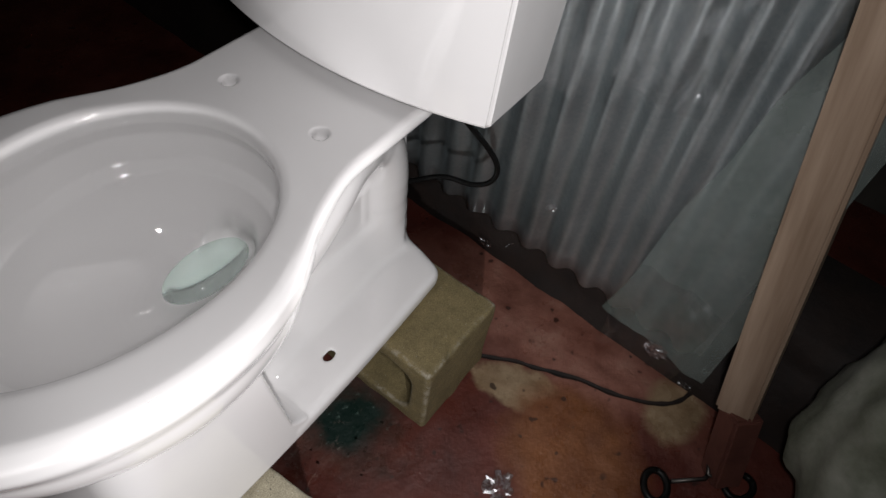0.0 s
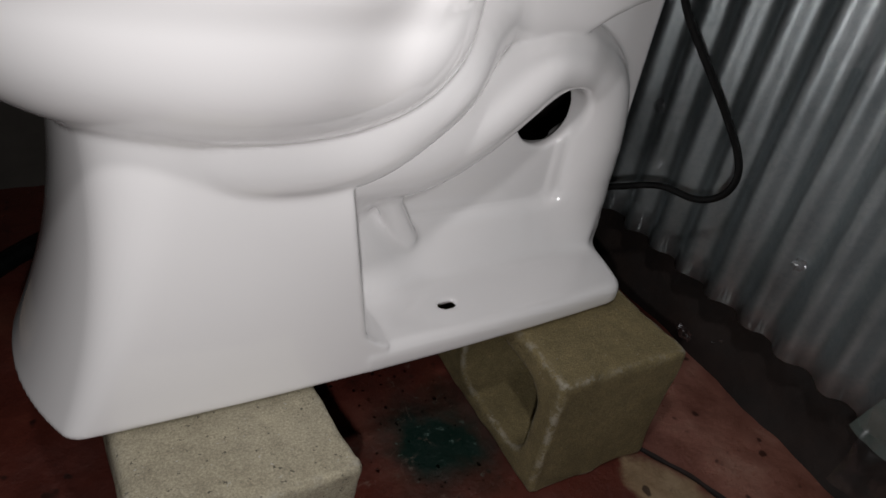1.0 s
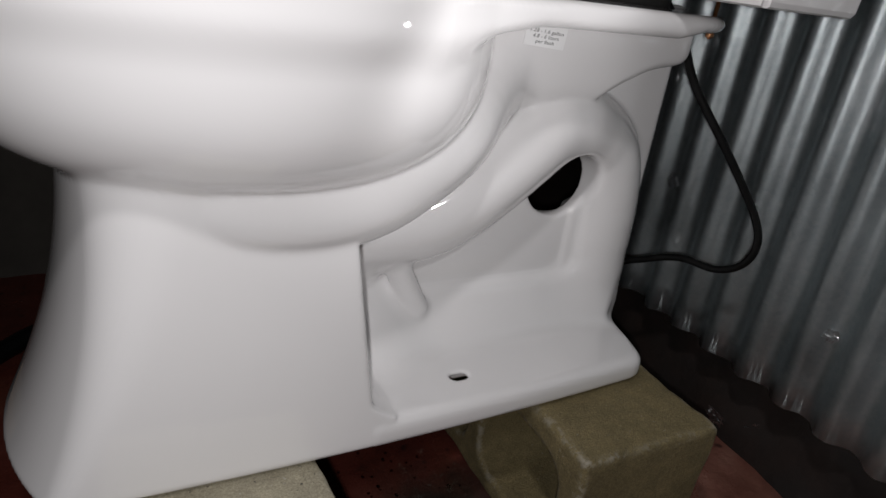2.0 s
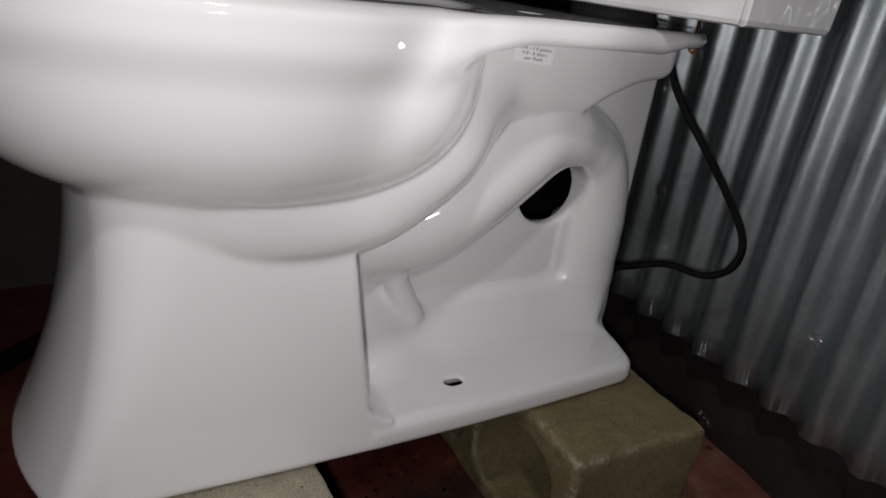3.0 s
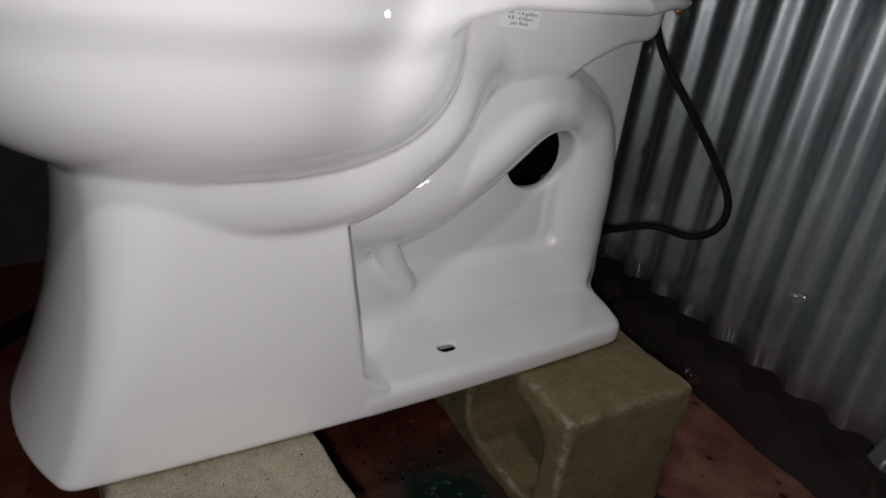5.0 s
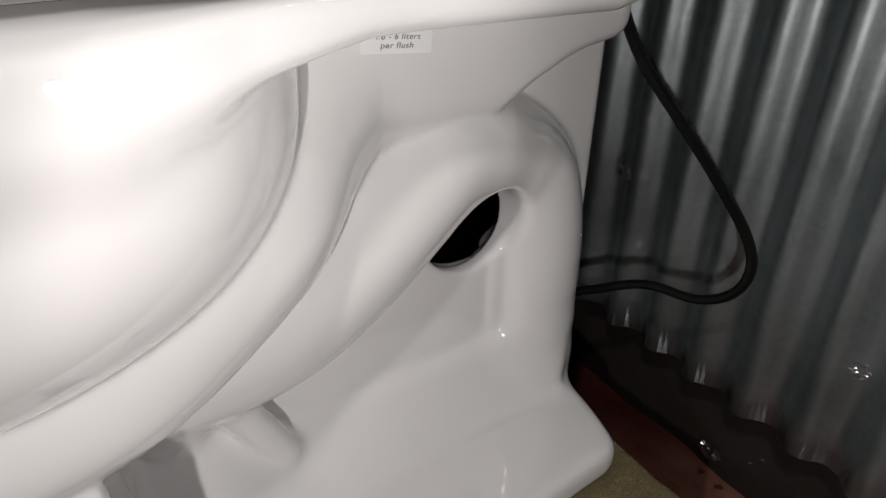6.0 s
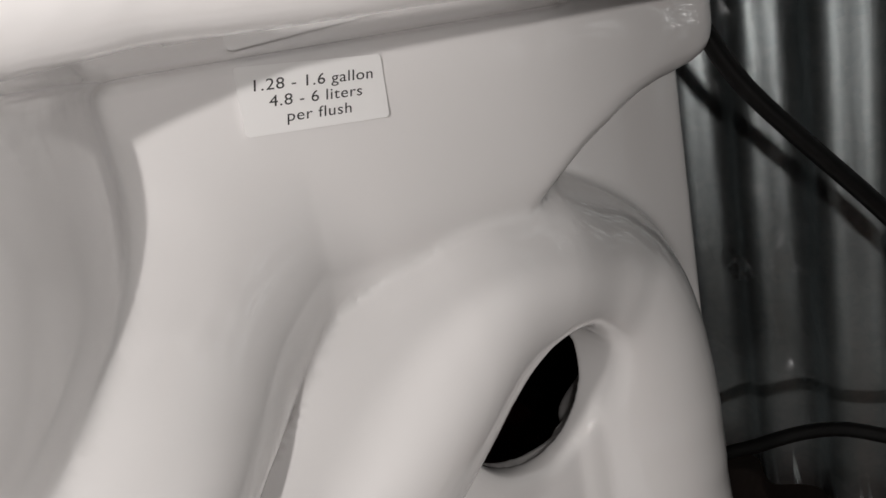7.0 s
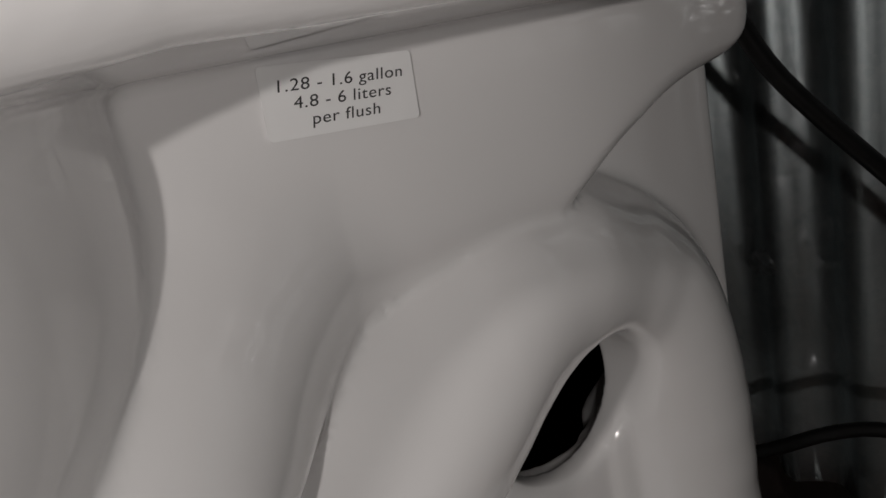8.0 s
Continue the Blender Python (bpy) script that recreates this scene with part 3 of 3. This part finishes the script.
def build_sticker():
    w, h, r = 0.0462, 0.0193, 0.0013
    bm = bmesh.new()
    loop = []
    for cx, cy, a0 in ((w / 2 - r, h / 2 - r, 0), (-w / 2 + r, h / 2 - r, 90), (-w / 2 + r, -h / 2 + r, 180), (w / 2 - r, -h / 2 + r, 270)):
        for k in range(5):
            a = radians(a0 + k * 22.5)
            loop.append(bm.verts.new((cx + r * math.cos(a), cy + r * math.sin(a), 0)))
    face = bm.faces.new(loop)
    out = bmesh.ops.extrude_face_region(bm, geom=[face])
    for v in out["geom"]:
        if isinstance(v, bmesh.types.BMVert):
            v.co.z += 0.0002
    bmesh.ops.recalc_face_normals(bm, faces=bm.faces[:])
    ob = part("sticker", from_bm("sticker", bm), PAPER, toilet, "small white paper label with black handwritten-style print")
    ob.matrix_basis = STICKER
    for i, line in enumerate(("1.28 - 1.6 gallon", "4.8 - 6 liters", "per flush")):
        writing("print", line, 0.0045, pose(0, 0.0041 - i * 0.0047, 0.0003) @ Matrix.Diagonal((1.24, 1, 1, 1)), INK, ob)


STICKER = pose(0.1331, -0.0590, 0.5509, 90, 4.4, 0)
build_sticker()

# ---- cable ----
path = smooth_stops([(0.30, -0.02, 0.60), (0.327, -0.038, 0.562), (0.35, -0.053, 0.513), (0.39, -0.093, 0.443), (0.42, -0.126, 0.383), (0.427, -0.137, 0.349),
                     (0.425, -0.128, 0.320), (0.42, -0.099, 0.301), (0.41, -0.053, 0.296), (0.392, -0.015, 0.278), (0.377, 0.02, 0.25), (0.385, 0.06, 0.15), (0.42, 0.12, 0.03), (0.44, 0.25, 0.021), (0.40, 0.40, 0.021)], 6)
tagged(part("cable", tube("cable", path, 0.0046), RUBBER), "black rubber cable looping from under the tank", "cable")


# ---- plastic film on the metal wall ----
def film(name, y0, y1, z0, z1, off, crumple, seed, n=60):
    bm = bmesh.new()
    m = max(8, int(n * (z1 - z0) / (y1 - y0)))
    rows = []
    for i in range(n + 1):
        row = []
        for j in range(m + 1):
            y, z = y0 + (y1 - y0) * i / n, z0 + (z1 - z0) * j / m
            p = Vector((y * 9, z * 5, seed))
            fold = abs(noise.noise(p)) + 0.5 * abs(noise.noise(p * 2.3)) + 0.3 * abs(noise.noise(p * 5.1))
            sway = 0.02 * noise.noise(Vector((y * 7, z * 6, seed + 9)))
            row.append(bm.verts.new((wall_at(y) - off - crumple * fold, y + sway, z + sway * 0.6)))
        rows.append(row)
    for a, b in zip(rows, rows[1:]):
        for j in range(m):
            bm.faces.new((a[j], a[j + 1], b[j + 1], b[j]))
    return tagged(part(name, from_bm(name, bm, True), FILM), "crumpled clear plastic film hanging on the metal wall", "plastic film", group="plastic film on the wall")


film("plastic_film", 0.00, 0.12, 0.28, 0.56, 0.016, 0.03, 4)
film("plastic_film", -0.38, -0.24, 0.56, 0.72, 0.016, 0.016, 17)
film("plastic_film", -0.20, -0.15, 0.50, 0.64, 0.016, 0.012, 52)
film("plastic_film", -0.53, -0.38, 0.09, 0.30, 0.016, 0.03, 29)


# ---- green tarpaulin over the end of the metal wall ----
def tarpaulin():
    bm = bmesh.new()
    rows = []
    for j in range(70):
        z = 0.150 + 1.8 * (j / 69) ** 1.4
        left = -0.370 - 0.16 * (z - 0.16) + 0.016 * noise.noise(Vector((z * 6, 3, 1)))
        row = []
        for i in range(37):
            s = i / 36
            y = left + (-0.565 - left) * s
            sway = 0.010 * noise.noise(Vector((y * 11 + z * 3, z * 2.5, 4))) + 0.004 * noise.noise(Vector((y * 40, z * 9, 7)))
            drop = 0.012 * noise.noise(Vector((y * 16, 5, 2))) if j == 0 else 0
            row.append(bm.verts.new((wall_at(y) - 0.022 - sway - 0.014 * s, y, z + drop)))
        rows.append(row)
    for a, b in zip(rows, rows[1:]):
        for i in range(36):
            bm.faces.new((a[i], b[i], b[i + 1], a[i + 1]))
    return tagged(part("tarpaulin", from_bm("tarpaulin", bm, True), TARP), "dull grey-green plastic tarpaulin hanging over the wall's end", "tarpaulin")


tarpaulin()


# ---- timber post and the sacking beside it ----
def post(name, low, high, wide, deep, mat):
    bm = bmesh.new()
    bmesh.ops.create_cube(bm, size=1)
    length = (Vector(high) - Vector(low)).length
    for v in bm.verts:
        v.co = (v.co.x * wide, v.co.y * deep, (v.co.z + 0.5) * length)
    bmesh.ops.bevel(bm, geom=bm.edges[:], offset=0.005, segments=2, affect="EDGES")
    ob = part(name, from_bm(name, bm), mat)
    ob.matrix_basis = Matrix.Translation(low) @ (Vector(high) - Vector(low)).to_track_quat("Z", "Y").to_matrix().to_4x4()
    return ob


tagged(post("timber_post", (0.435, -0.628, 0.14), (0.46, -0.305, 1.6), 0.05, 0.056, TIMBER), "pale rough-sawn timber post leaning by the metal wall", "post")
tagged(post("stained_stake", (0.385, -0.672, 0.012), (0.425, -0.635, 0.15), 0.05, 0.05, STAINED), "short dark red-stained timber stake on the floor", "stake")


def sacking():
    bm = bmesh.new()
    bmesh.ops.create_icosphere(bm, subdivisions=5, radius=1)
    for v in bm.verts:
        d = v.co.copy()
        k = 1 + 0.14 * noise.noise(d * 2.2) + 0.05 * noise.noise(d * 6) + 0.02 * noise.noise(d * 14)
        v.co = Vector((d.x * 0.16, d.y * 0.13, d.z * 0.25)) * k
        v.co.z = max(v.co.z, -0.235)
    return from_bm("sack", bm, True)


sack = tagged(part("sack", sacking(), SACKING), "mossy grey-green sack slumped on the floor", "sack")
sack.location = (0.45, -0.835, 0.25)


# ---- crumpled scraps of film ----
def scrap(m, size, seed):
    bm = bmesh.new()
    bmesh.ops.create_icosphere(bm, subdivisions=3, radius=1)
    for v in bm.verts:
        d = v.co.copy()
        k = 0.55 + 0.9 * abs(noise.noise(d * 1.7 + Vector((seed, 0, 0)))) + 0.5 * abs(noise.noise(d * 4.0 + Vector((0, seed, 0))))
        v.co = Vector((d.x, d.y, d.z * 0.45)) * k * size
    ob = part("plastic_scrap", from_bm("plastic_scrap", bm), SCRAP)
    ob.matrix_basis = m
    return tagged(ob, "small crumpled scrap of clear shiny plastic", "plastic scrap", group="scraps of plastic")


SCRAP = film_material()
SCRAP.node_tree.nodes["Mix Shader"].inputs[0].default_value = 0.22
scrap(pose(0.476, 0.047, 0.363, 20, 75, 0), 0.013, 5)
scrap(pose(0.500, -0.217, 0.262, 10, 80, 30), 0.010, 11)
scrap(pose(0.535, -0.095, 0.045, 0, 60, 0), 0.016, 19)
scrap(pose(0.560, -0.145, 0.050, 0, 50, 40), 0.018, 23)
scrap(pose(0.438, -0.477, 0.150, 0, 70, 0), 0.022, 31)
scrap(pose(0.500, -0.555, 0.035, 0, 20, 0), 0.016, 37)
scrap(pose(0.140, -0.385, 0.022, 0, 0, 10), 0.024, 43)


# ---- spilled drops of water under the toilet ----
def water_drops():
    rng = random.Random(12)
    bm = bmesh.new()
    for _ in range(70):
        a, far = rng.uniform(0, 6.283), rng.random() ** 0.7
        x, y = 0.055 + 0.085 * far * math.cos(a), -0.085 + 0.17 * far * math.sin(a)
        if -0.08 < x < 0.14:
            r = rng.uniform(0.0008, 0.0024)
            z = FLOOR_Z - 0.002 + 0.004 * noise.noise(Vector((x * 6, y * 6, 0))) + 0.0015 * noise.noise(Vector((x * 36, y * 36, 0)))
            m = Matrix.Translation((x, y, z)) @ Matrix.Diagonal((1, rng.uniform(0.8, 1.6), 0.55, 1))
            bmesh.ops.create_icosphere(bm, subdivisions=2, radius=r, matrix=m)
    drops = part("water_drops", from_bm("water_drops", bm, True), WATER)
    return tagged(drops, "small clear drops of spilled water on the floor", "water drops", kind="stuff")


water_drops()


# ---- pliers with black looped grips, beside the stake ----
def loop(name, radius, thick):
    n = 28
    pts = [(radius * math.cos(2 * math.pi * k / n), radius * 0.75 * math.sin(2 * math.pi * k / n), 0) for k in range(n + 1)]
    return tube(name, pts, thick, 10)


shears = tagged(new("shears"), "dark steel shears with two black looped grips on the floor", "shears")
for spot, turn in (((0.300, -0.588, 0.022), 20), ((0.385, -0.702, 0.022), -30)):
    grip = part("grip", loop("grip", 0.026, 0.006), RUBBER, shears, "black looped grip")
    grip.matrix_basis = pose(*spot, 0, 0, turn)
part("blade", tube("blade", [(0.322, -0.606, 0.022), (0.36, -0.65, 0.024), (0.40, -0.66, 0.024)], 0.004, 8), DARKSTEEL, shears, "dark steel blade")
part("blade", tube("blade", [(0.374, -0.678, 0.024), (0.365, -0.65, 0.034), (0.40, -0.64, 0.034)], 0.004, 8), DARKSTEEL, shears, "dark steel blade")

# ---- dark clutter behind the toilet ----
# the ledge shares the wall colour darkened for lack of light
build_box("ledge", (-1.6, 0.64, 0.0), (-0.10, 0.95, 0.27), DARKWALL, "low concrete ledge along the back, coloured dark as if unlit", "ledge")
# black tube stands in for the dark band of shadow by the board
shadow_band = [(-1.0, -0.30, 0.03), (-0.60, 0.10, 0.03), (-0.44, 0.285, 0.03), (-0.32, 0.42, 0.03), (-0.10, 0.56, 0.03)]
tagged(part("pipe", tube("pipe", smooth_stops(shadow_band, 6), 0.014), RUBBER), "black tube in place of the shadow band across the floor", "pipe")
board = tagged(post("board", (-0.62, 0.30, 0.022), (-0.42, 0.380, 0.022), 0.05, 0.016, TIMBER), "short pale timber board on the floor", "board")
